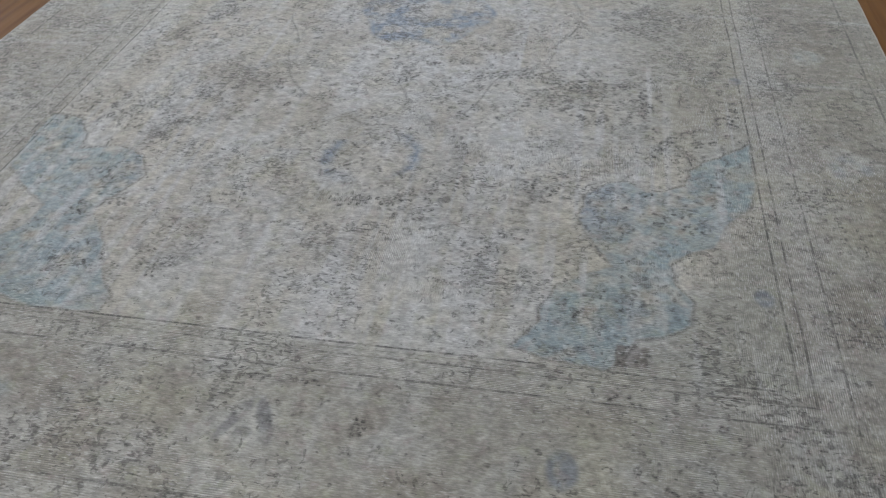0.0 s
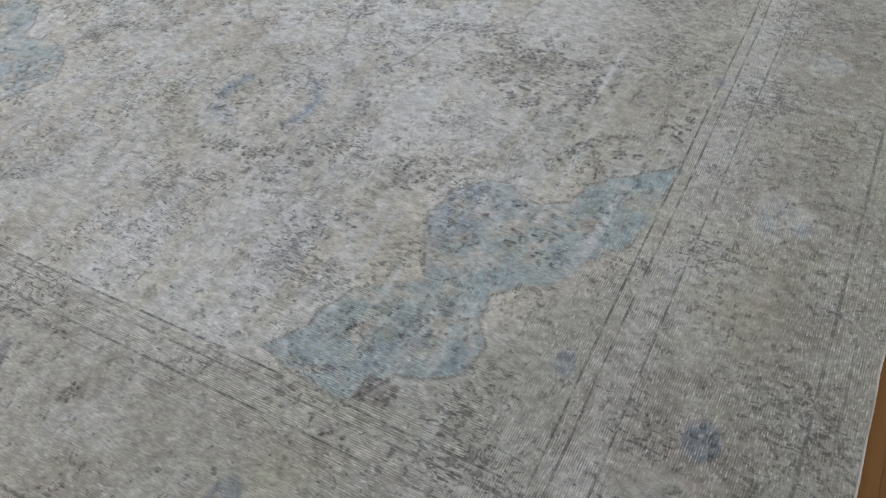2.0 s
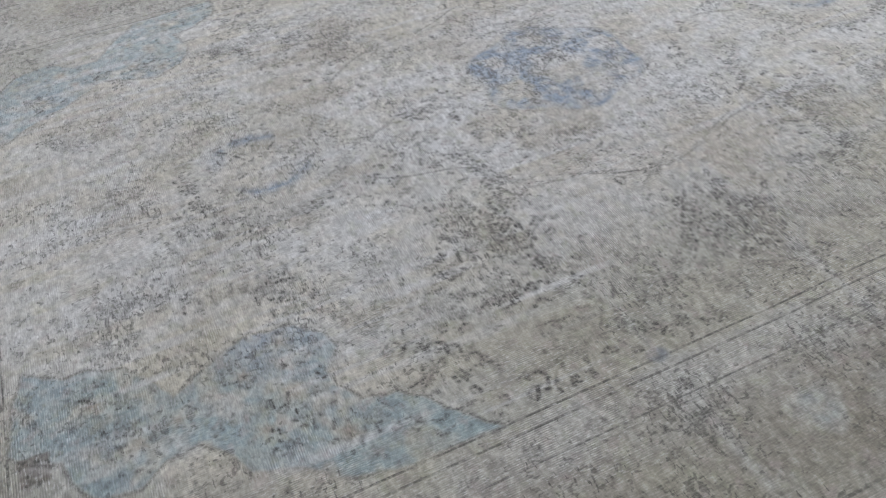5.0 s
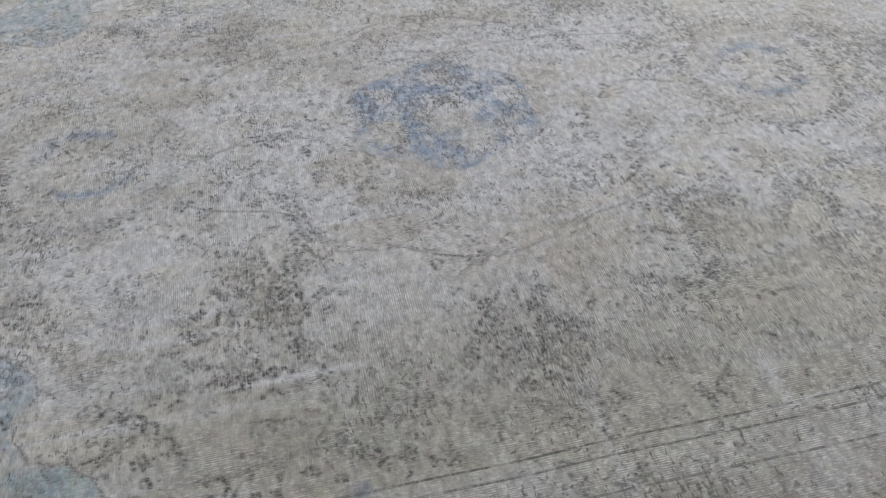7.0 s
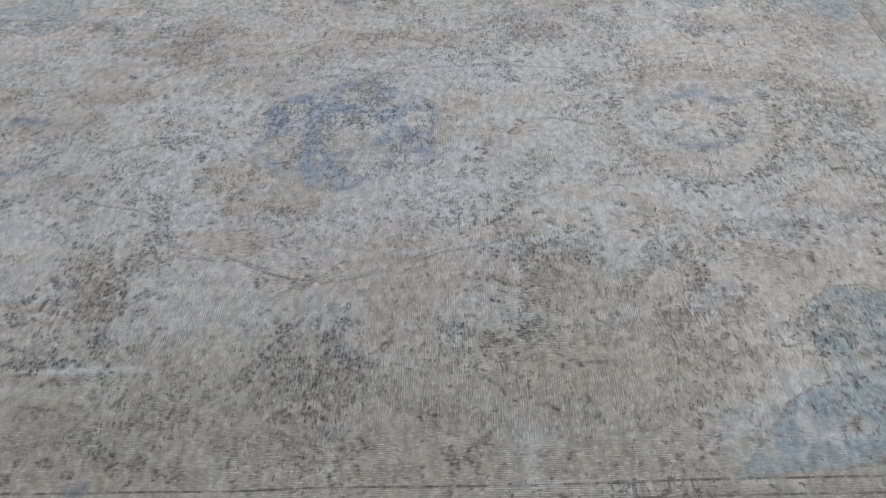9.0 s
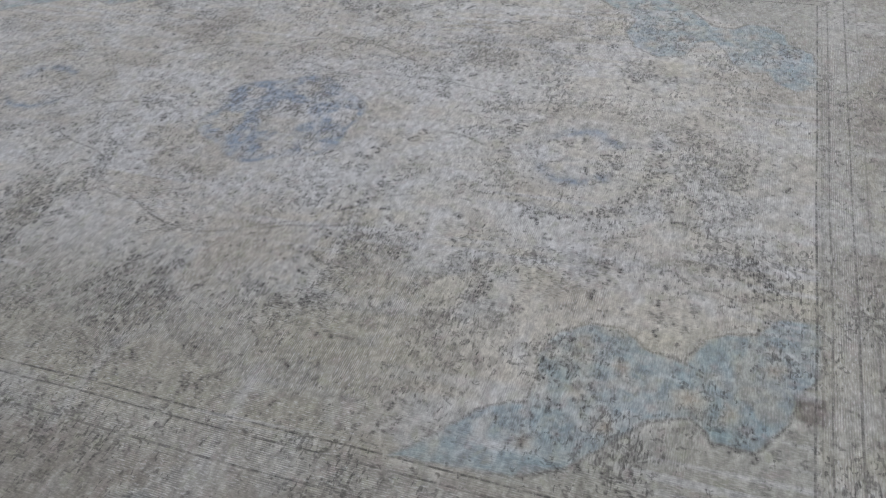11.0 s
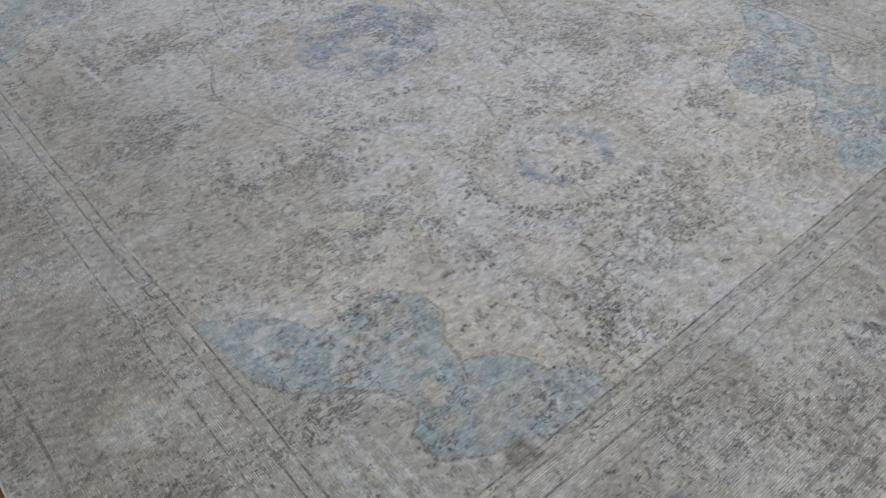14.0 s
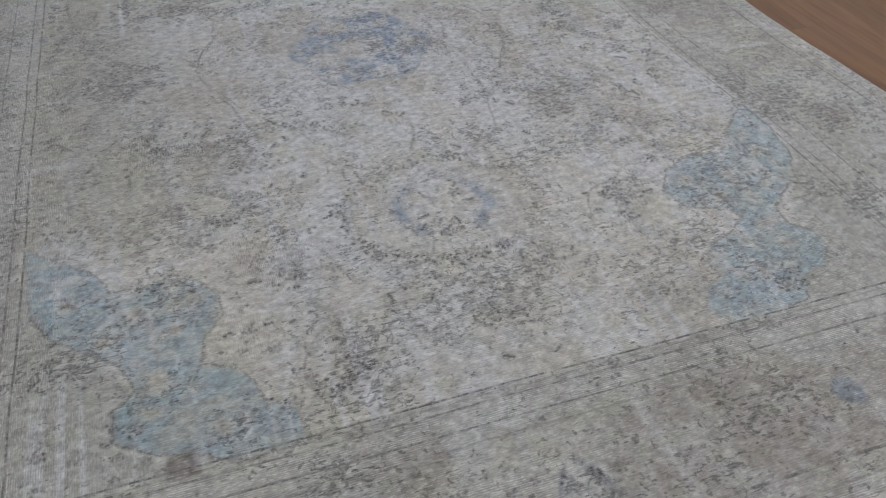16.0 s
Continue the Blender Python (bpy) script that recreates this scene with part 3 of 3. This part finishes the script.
    # the east border is browner, and shade is painted in towards its edge
    dye = paint(dye, soft(u, 1.08, 1.40) * (0.45 + 0.4 * mid) * 0.75, (0.222, 0.210, 0.165))
    # the field's east side is darker around mid-length
    dye = paint(dye, soft(u, 0.45, 0.95) * soft(1.0 - np.abs(v), 0.0, 0.4) * field * (0.30 + 0.6 * mid), (0.305, 0.292, 0.242))
    # the spandrels outside the sprays have the border's tone
    far = soft(np.abs(wu) / 1.04 + np.abs(wv) / 1.54, 1.58, 1.70) * field
    dye = paint(dye, far * 0.8, (0.325, 0.318, 0.280))

    marks = 0.46 + 1.35 * (value_noise(u, v, 0.14, 8, 2) - 0.5) + 0.06 * (1 - field)
    blue = np.zeros(u.shape)
    edge = np.zeros(u.shape)

    # four corner sprays of blue lobes, each drawn by hand and so a little different
    for su, sv, head, rim in SPRAYS:
        a, b = wu * su, wv * sv
        d = outline_gap(a, b, rim) + 0.014 * (small - 0.5) + 0.010 * (mid - 0.5)
        shape = soft(-d, -0.005, 0.007) * field
        blue = np.maximum(blue, shape * (0.80 + 0.25 * (mid - 0.5)))
        edge = np.maximum(edge, np.exp(-((d - 0.003) / 0.0042) ** 2) * field * (0.45 + 0.75 * soft(mid, 0.3, 0.5)))
        pale = np.exp(-((d - 0.012) / 0.006) ** 2) * field * soft(mid, 0.35, 0.6)
        dye = paint(dye, pale * 0.4, (0.55, 0.54, 0.50))
        for fu, fv, r in ((-0.04, -0.02, 0.045), (0.09, -0.005, 0.042), (0.01, 0.07, 0.030), (0.055, 0.21, 0.035), (0.07, 0.29, 0.038), (-0.06, 0.36, 0.040), (0.24, -0.08, 0.042), (0.16, 0.06, 0.03)):
            q = np.hypot(a - head[0] - fu, b - head[1] - fv)
            th = np.arctan2(b - head[1] - fv, a - head[0] - fu)
            q = q * (1 + 0.18 * np.cos(6 * th + 9 * fu))
            dye = paint(dye, np.exp(-(q / r / 0.75) ** 2) * 0.70, (0.50, 0.46, 0.38))
            dye = paint(dye, np.exp(-(q / 0.012) ** 2) * 0.5 * shape, (0.24, 0.18, 0.14))
            blue = blue * (1 - 0.75 * np.exp(-(q / r / 0.6) ** 2))
            marks = marks + 0.28 * np.exp(-((q - r * 0.85) / 0.014) ** 2) * shape
        marks = marks - 0.08 * shape
        # a bare brown patch at the foot
        foot = (0.040, 0.485) if sv < 0 else (0.017, 0.430)
        q = np.maximum(np.abs(a - head[0] - foot[0]) / 0.034, np.abs(b - head[1] - foot[1]) / 0.030) + 0.25 * (small - 0.5)
        gone = soft(1 - q, -0.1, 0.15) * (su > 0)
        dye = paint(dye, gone * 0.70, (0.140, 0.116, 0.102))
        blue = blue * (1 - 0.85 * gone)

    # middle medallion: a blue rosette grown over with pale blossoms
    a, b = (wu + 0.02) / 0.240, (wv - 0.055) / 0.255
    r, th = np.hypot(a, b), np.arctan2(b, a)
    rim = 1.0 + 0.07 * np.cos(6 * th + 0.4)
    wreath = soft(rim - r, -0.03, 0.06) * (0.45 + 0.55 * soft(value_noise(u, v, 0.055, 21, 2), 0.26, 0.55))
    for fu, fv, fr in ((-0.02, 0.06, 0.095), (-0.19, 0.06, 0.050), (-0.06, 0.25, 0.050), (0.04, -0.11, 0.052), (0.13, 0.11, 0.055), (-0.12, -0.10, 0.035), (0.12, 0.22, 0.035)):
        q = np.hypot(wu - fu, wv - fv) / fr
        q = q * (1 + 0.15 * np.cos(6 * np.arctan2(wv - fv, wu - fu)))
        wreath = wreath * (1 - 0.88 * soft(1.05 - q, 0, 0.3))
        dye = paint(dye, soft(1.0 - q, 0, 0.5) * 0.35, (0.50, 0.47, 0.43))
        edge = np.maximum(edge, np.exp(-((q - 1) / 0.10) ** 2) * 0.45 * soft(small, 0.35, 0.6))
    blue = np.maximum(blue, wreath * 0.98)
    edge = np.maximum(edge, np.exp(-((r - rim) / 0.025) ** 2) * 0.7 * soft(mid, 0.35, 0.55))
    marks = marks + 0.30 * soft(1.1 - r, 0, 0.3)

    # rings to the south and north of it
    for cu, cv, ra, rb in ((-0.01, -0.835, 0.122, 0.125), (0.02, 0.95, 0.120, 0.115)):
        q = np.hypot((wu - cu) / ra, (wv - cv) / rb)
        th = np.arctan2(wv - cv, wu - cu)
        blue = np.maximum(blue, np.exp(-((q - 1) / 0.17) ** 2) * (0.05 + 0.85 * np.cos(th) ** 2) * soft(value_noise(u, v, 0.06, 22, 2), 0.26, 0.52))
        dye = paint(dye, np.exp(-((q - 1) / 0.13) ** 2) * soft(np.abs(np.cos(th)), 0.3, 0.8) * soft(small, 0.32, 0.60) * soft(mid, 0.3, 0.55) * 0.75, (0.150, 0.185, 0.240))
        marks = marks - 0.12 * np.exp(-((q - 1.45) / 0.18) ** 2) - 0.10 * np.exp(-(q / 0.7) ** 2)
        dye = paint(dye, np.exp(-((q - 1.35) / 0.2) ** 2) * 0.35, (0.50, 0.50, 0.49))

    # scattered sprays, the same in all four quarters
    sprays = ((0.53, 0.57, 0.11, 0.55), (0.47, 0.63, 0.07, 0.4), (0.68, 0.90, 0.035, 0.6), (0.36, 1.39, 0.06, 0.4), (0.17, 1.15, 0.06, 0.45),
              (0.70, 0.76, 0.05, 0.45), (0.03, 1.33, 0.07, 0.45), (0.45, 1.06, 0.05, 0.40), (0.51, 0.79, 0.06, 0.45), (0.80, 0.11, 0.12, 0.45),
              (0.70, 0.10, 0.06, 0.35), (0.88, 0.33, 0.05, 0.35), (0.20, 0.74, 0.05, 0.3), (0.62, 0.52, 0.08, 0.4), (0.92, 0.12, 0.08, 0.35), (0.30, 0.20, 0.16, 0.22))
    for cu, cv, r, much in sprays:
        q = np.hypot(np.abs(wu) - cu, np.abs(wv - CROSS) + CROSS - cv)
        marks = marks + 0.24 * much * np.exp(-(q / r) ** 2)
        dye = paint(dye, np.exp(-(q / r) ** 2) * 0.12, (0.28, 0.26, 0.25))
    # plain quiet ground between them
    for cu, cv, r in ((0.20, 1.46, 0.07), (0.95, 0.62, 0.10), (0.30, 0.60, 0.08), (0.86, 0.62, 0.10), (0.52, 1.16, 0.06), (0.93, 1.36, 0.08), (0.15, 0.45, 0.07)):
        q = np.hypot(np.abs(wu) - cu, np.abs(wv - CROSS) + CROSS - cv)
        marks = marks - 0.28 * np.exp(-(q / r) ** 2)

    # the scalloped outline of the old centre field and stems from it
    th = np.arctan2((wv - CROSS) / 0.72, wu / 0.50)
    r = np.hypot(wu / 0.50, (wv - CROSS) / 0.72) - 0.06 * np.abs(np.cos(4 * th))
    outline = np.exp(-((r - 0.98) / 0.009) ** 2) * soft(value_noise(u, v, 0.12, 23, 2), 0.45, 0.6)
    stem = np.exp(-((wu - 0.03 * np.sin(wv * 19)) / 0.0045) ** 2) * soft(np.abs(wv), 0.42, 0.46) * soft(0.72 - np.abs(wv), 0, 0.05)
    outline = np.maximum(outline, stem * soft(value_noise(u, v, 0.1, 24), 0.3, 0.6))

    # border flowers: pale petals round a blue or grey heart
    for cu, cv, sv in ((-0.030, -1.685, -1), (0.030, 1.745, 1)):
        # an open tulip with its point to the middle
        away = (wv - cv) * sv
        dye = paint(dye, soft(0.075 - np.hypot(wu - cu, away - 0.075), 0, 0.03) * 0.75, (0.47, 0.465, 0.44))
        arms = np.minimum(oval(wu, away, cu + 0.032, 0.060, 0.015, 0.062, -27), oval(wu, away, cu - 0.030, 0.065, 0.013, 0.062, 24))
        arms = np.minimum(arms, oval(wu, away, cu, 0.095, 0.020, 0.014))
        dye = paint(dye, soft(-arms, -0.004, 0.005) * soft(small, 0.1, 0.45) * 0.56, (0.140, 0.142, 0.162))
    for cu, cv, ru, rv in ((0.585, -1.775, 0.030, 0.045), (0.615, 1.815, 0.032, 0.036), (-0.590, 1.795, 0.034, 0.036), (1.005, -1.262, 0.022, 0.030), (1.275, -1.31, 0.035, 0.04),
                           (1.03, -0.33, 0.018, 0.022), (1.28, -0.695, 0.022, 0.016), (1.325, -0.735, 0.015, 0.022), (1.255, -0.755, 0.016, 0.026)):
        spot = soft(-oval(wu, wv, cu, cv, ru, rv), -0.006, 0.008) * soft(small, 0.0, 0.35)
        dye = paint(dye, spot * 0.75, (0.180, 0.205, 0.240))
    flowers = ((-0.585, -1.775, 0.045, 0.4, 0.4), (1.285, -0.715, 0.055, 0.65, 0.3), (1.27, -0.14, 0.045, 0.5, 0.55), (1.27, 0.99, 0.050, 0.5, 0.3),
               (1.29, 0.41, 0.050, 0.5, 0.3), (-1.27, -0.70, 0.055, 0.5, 0.3), (-1.27, 0.0, 0.05, 0.5, 0.3), (-1.27, 0.70, 0.055, 0.5, 0.3))
    for cu, cv, r, pale, heart in flowers:
        q = np.hypot(wu - cu, wv - cv) / r
        th = np.arctan2(wv - cv, wu - cu)
        dye = paint(dye, soft(1.45 + 0.25 * np.cos(3 * th) - q, 0, 0.4) * pale * 0.8, (0.47, 0.46, 0.43))
        blue = np.maximum(blue, np.exp(-((q - 0.55) / 0.35) ** 2) * heart * (0.6 + 0.4 * np.sin(2 * th + cu)))
        edge = np.maximum(edge, np.exp(-((q - 0.9 - 0.15 * np.cos(3 * th)) / 0.12) ** 2) * 0.45 * soft(small, 0.35, 0.6))

    inner = soft(small, 0.35, 0.65)
    patchy = soft(value_noise(u, v, 0.040, 33, 2), 0.25, 0.55)
    dip = value_noise(u, v, 0.10, 34, 2)[..., None]
    indigo = np.array((0.232, 0.325, 0.345)) * dip + np.array((0.268, 0.342, 0.402)) * (1 - dip)
    # the middle medallion and the rings are dyed more violet than the corners
    violet = (soft(0.75 - au, 0, 0.2) * soft(1.12 - av, 0, 0.1))[..., None]
    indigo = indigo * (1 - violet) + np.array((0.240, 0.302, 0.400)) * violet
    cover = (np.clip(blue, 0, 1) * (0.22 + 0.48 * patchy + 0.25 * inner))[..., None]
    dye = dye * (1 - cover) + indigo * cover

    # guard stripes: pairs of thin dark lines on a paler band
    squ, sqv = soft(1.58 - av, -0.02, 0.02), soft(1.10 - au, -0.02, 0.02)
    band = np.maximum(np.exp(-((au - 1.105) / 0.045) ** 2) * squ, np.exp(-((av - 1.585) / 0.045) ** 2) * sqv)
    dye = paint(dye, band * 0.45, (0.45, 0.44, 0.41))
    # pale creases where it lay folded
    for level, axis, much in ((0.47, 1, 0.8), (0.12, 1, 0.5), (-0.33, 1, 0.4), (0.98, 1, 0.35), (-0.16, 0, 0.4), (0.10, 0, 0.35), (-0.62, 0, 0.4)):
        off = (v if axis else u) - level + 0.02 * (value_noise(u, v, 0.5, 27) - 0.5)
        crease = np.exp(-(off / 0.013) ** 2) * soft(value_noise(u, v, 0.16, 28, 2), 0.35, 0.65)
        dye = paint(dye, crease * much * 0.6, (0.58, 0.58, 0.59))
    # pale threads of the warp showing in long broken streaks
    warp = soft(value_noise(u / 0.020, v / 0.55, 1.0, 51, 2), 0.56, 0.80) * soft(value_noise(u, v, 0.35, 52, 2), 0.42, 0.62)
    dye = paint(dye, warp * field * 0.55, (0.56, 0.56, 0.57))
    # worn-out threads just outside the guard stripes
    bare = 0.22 + 0.75 * soft(value_noise(u, v, 0.24, 26, 3), 0.45, 0.68) + 0.75 * band
    bare = bare + 0.3 * soft(au, 0.8, 1.0) * soft(av, 0.9, 1.2)
    ink = drawing(u, v)
    ink = np.clip(np.maximum(ink, np.maximum(outline * 0.45, edge * 0.45)), 0, 1)
    return nu, nv, u, v, dye, ink, np.clip(marks, 0.05, 1.0), np.clip(bare, 0.1, 1.2), au, av


def askew(x, y):
    """The rug is stretched towards both ends and its north end pulled westwards."""
    north, south = soft(y, 0.25, 0.95), soft(-y, 0.25, 0.95)
    return x - 0.036 * north, y + 0.040 * north - 0.045 * south


def rim_sway(s, seed):
    """How far an edge of the rug wanders from straight."""
    return 0.010 * (value_noise(s, s * 0, 0.9, seed, 2) - 0.5) + 0.003 * (value_noise(s, s * 0, 0.07, seed + 5) - 0.5)


def rug():
    nu, nv, u, v, dye, ink, marks, bare, side, end = weave()
    fu, fv = np.clip((np.abs(u) - 1.2) / (HALF[0] - 1.2), 0, 1), np.clip((np.abs(v) - 1.6) / (HALF[1] - 1.6), 0, 1)
    x = u + fu * np.where(u > 0, rim_sway(v, 41), rim_sway(v, 42))
    y = v + fv * np.where(v > 0, rim_sway(u, 43), rim_sway(u, 44))
    pile = 0.0005 * (value_noise(u, v, 0.012, 31) - 0.5) + 0.004 * (value_noise(u, v, 0.5, 32, 2) - 0.5)
    edge_gap = np.minimum(HALF[0] - np.abs(u), HALF[1] - np.abs(v))
    z = pile - 0.002 * np.exp(-edge_gap / 0.01)
    x, y = askew(x, y)
    top = np.stack([x, y, z], -1).reshape(-1, 3)
    i = np.arange(nu * nv).reshape(nu, nv)
    quads = np.stack([i[:-1, :-1], i[1:, :-1], i[1:, 1:], i[:-1, 1:]], -1).reshape(-1, 4)
    loop = np.concatenate([i[:-1, 0], i[-1, :-1], i[:0:-1, -1], i[0, :0:-1]])
    low = top[loop].copy()
    low[:, 2] = FLOOR + 0.0005
    k = len(top) + np.arange(len(loop))
    skirt = np.stack([loop, k, np.roll(k, -1), np.roll(loop, -1)], -1)
    verts, faces = np.concatenate([top, low]), np.concatenate([quads, skirt])
    me = bpy.data.meshes.new("woven_field")
    me.vertices.add(len(verts))
    me.vertices.foreach_set("co", verts.ravel())
    me.loops.add(faces.size)
    me.loops.foreach_set("vertex_index", faces.ravel())
    me.polygons.add(len(faces))
    me.polygons.foreach_set("loop_start", np.arange(0, faces.size, 4))
    me.update(calc_edges=True)
    me.polygons.foreach_set("use_smooth", np.ones(len(faces), bool))
    rgba = np.ones((len(verts), 4))
    rgba[:len(top), :3] = np.clip(dye, 0.02, 0.9).reshape(-1, 3)
    rgba[len(top):, :3] = (0.3, 0.28, 0.24)
    me.attributes.new("dye", "FLOAT_COLOR", "POINT").data.foreach_set("color", rgba.ravel())
    for name, data in (("ink", ink), ("marks", marks), ("bare", bare), ("side", side), ("end", end), ("rim", edge_gap)):
        me.attributes.new(name, "FLOAT", "POINT").data.foreach_set("value", np.concatenate([data.ravel(), np.full(len(low), 0.4)]))
    me.materials.append(WOOL)
    thing = new("rug")
    thing.location = (*MID, 0)
    tagged(thing, "large worn beige and grey rug with faded blue flowers", "rug")
    pile_part = new("woven_field", me)
    pile_part.parent = thing
    tagged(pile_part, "low faded wool pile with blue corner sprays")
    for axis, sign, seed in ((0, 1, 41), (0, -1, 42), (1, 1, 43), (1, -1, 44)):
        part("edge_binding", binding(axis, sign, seed), COTTON, thing, "ivory overcast cotton edge")
    return thing


def binding(axis, sign, seed):
    """A whipped cord along one edge, drawn in a little at every stitch."""
    half = HALF[1 - axis]
    s = np.arange(-half, half + 0.001, 0.006)
    out = rim_sway(s, seed)
    flat = 1.1 if axis == 0 else 2.4                       # the ends have a wider, flatter web
    fat = 0.0028 + 0.0006 * flat * np.random.RandomState(seed).rand(len(s)) + 0.0012 * (flat > 2) * value_noise(s, s * 0, 0.05, seed, 2)
    bm, rings = bmesh.new(), []
    for a, o, r in zip(s, out, fat):
        ring = []
        for k in range(8):
            w = 2 * math.pi * k / 8
            across, up = sign * (HALF[axis] + 0.002) + o + flat * r * math.cos(w), -0.0050 + r * math.sin(w)
            p = (across, a, up) if axis == 0 else (a, across, up)
            ring.append(bm.verts.new((*askew(p[0], p[1]), p[2])))
        rings.append(ring)
    for p, q in zip(rings, rings[1:]):
        for k in range(8):
            f = bm.faces.new((p[k], p[(k + 1) % 8], q[(k + 1) % 8], q[k]))
            f.smooth = True
    bm.faces.new(rings[0])
    bm.faces.new(rings[-1][::-1])
    bmesh.ops.recalc_face_normals(bm, faces=bm.faces)
    return bm


rug()


# ---- floor planks ----
def plank_mesh(width, length):
    bm = bmesh.new()
    box(bm, (-width / 2 + 0.00015, -length / 2 + 0.00015, -0.006), (width / 2 - 0.00015, length / 2 - 0.00015, 0))
    top = [e for e in bm.edges if all(v.co.z > -0.001 for v in e.verts)]
    bmesh.ops.bevel(bm, geom=top, offset=0.0002, segments=1, affect="EDGES")
    me = mesh_of("plank", bm)
    me.materials.append(OAK)
    return me


PLANK = (0.19, 1.29)
cut = {}                              # one mesh for each length, shared
for i in range(int((E - W) / PLANK[0])):
    x = W + (i + 0.5) * PLANK[0] - 0.025
    start = S - PLANK[1] * ((i * 0.37) % 1)
    for j in range(9):
        lo, hi = max(S, start + j * PLANK[1]), min(N, start + (j + 1) * PLANK[1])
        if hi - lo > 0.05:
            length = round(hi - lo, 3)
            if length not in cut:
                cut[length] = plank_mesh(PLANK[0], length)
            p = new("plank", cut[length])
            p.parent = ground
            p.location = (x, (lo + hi) / 2, FLOOR)
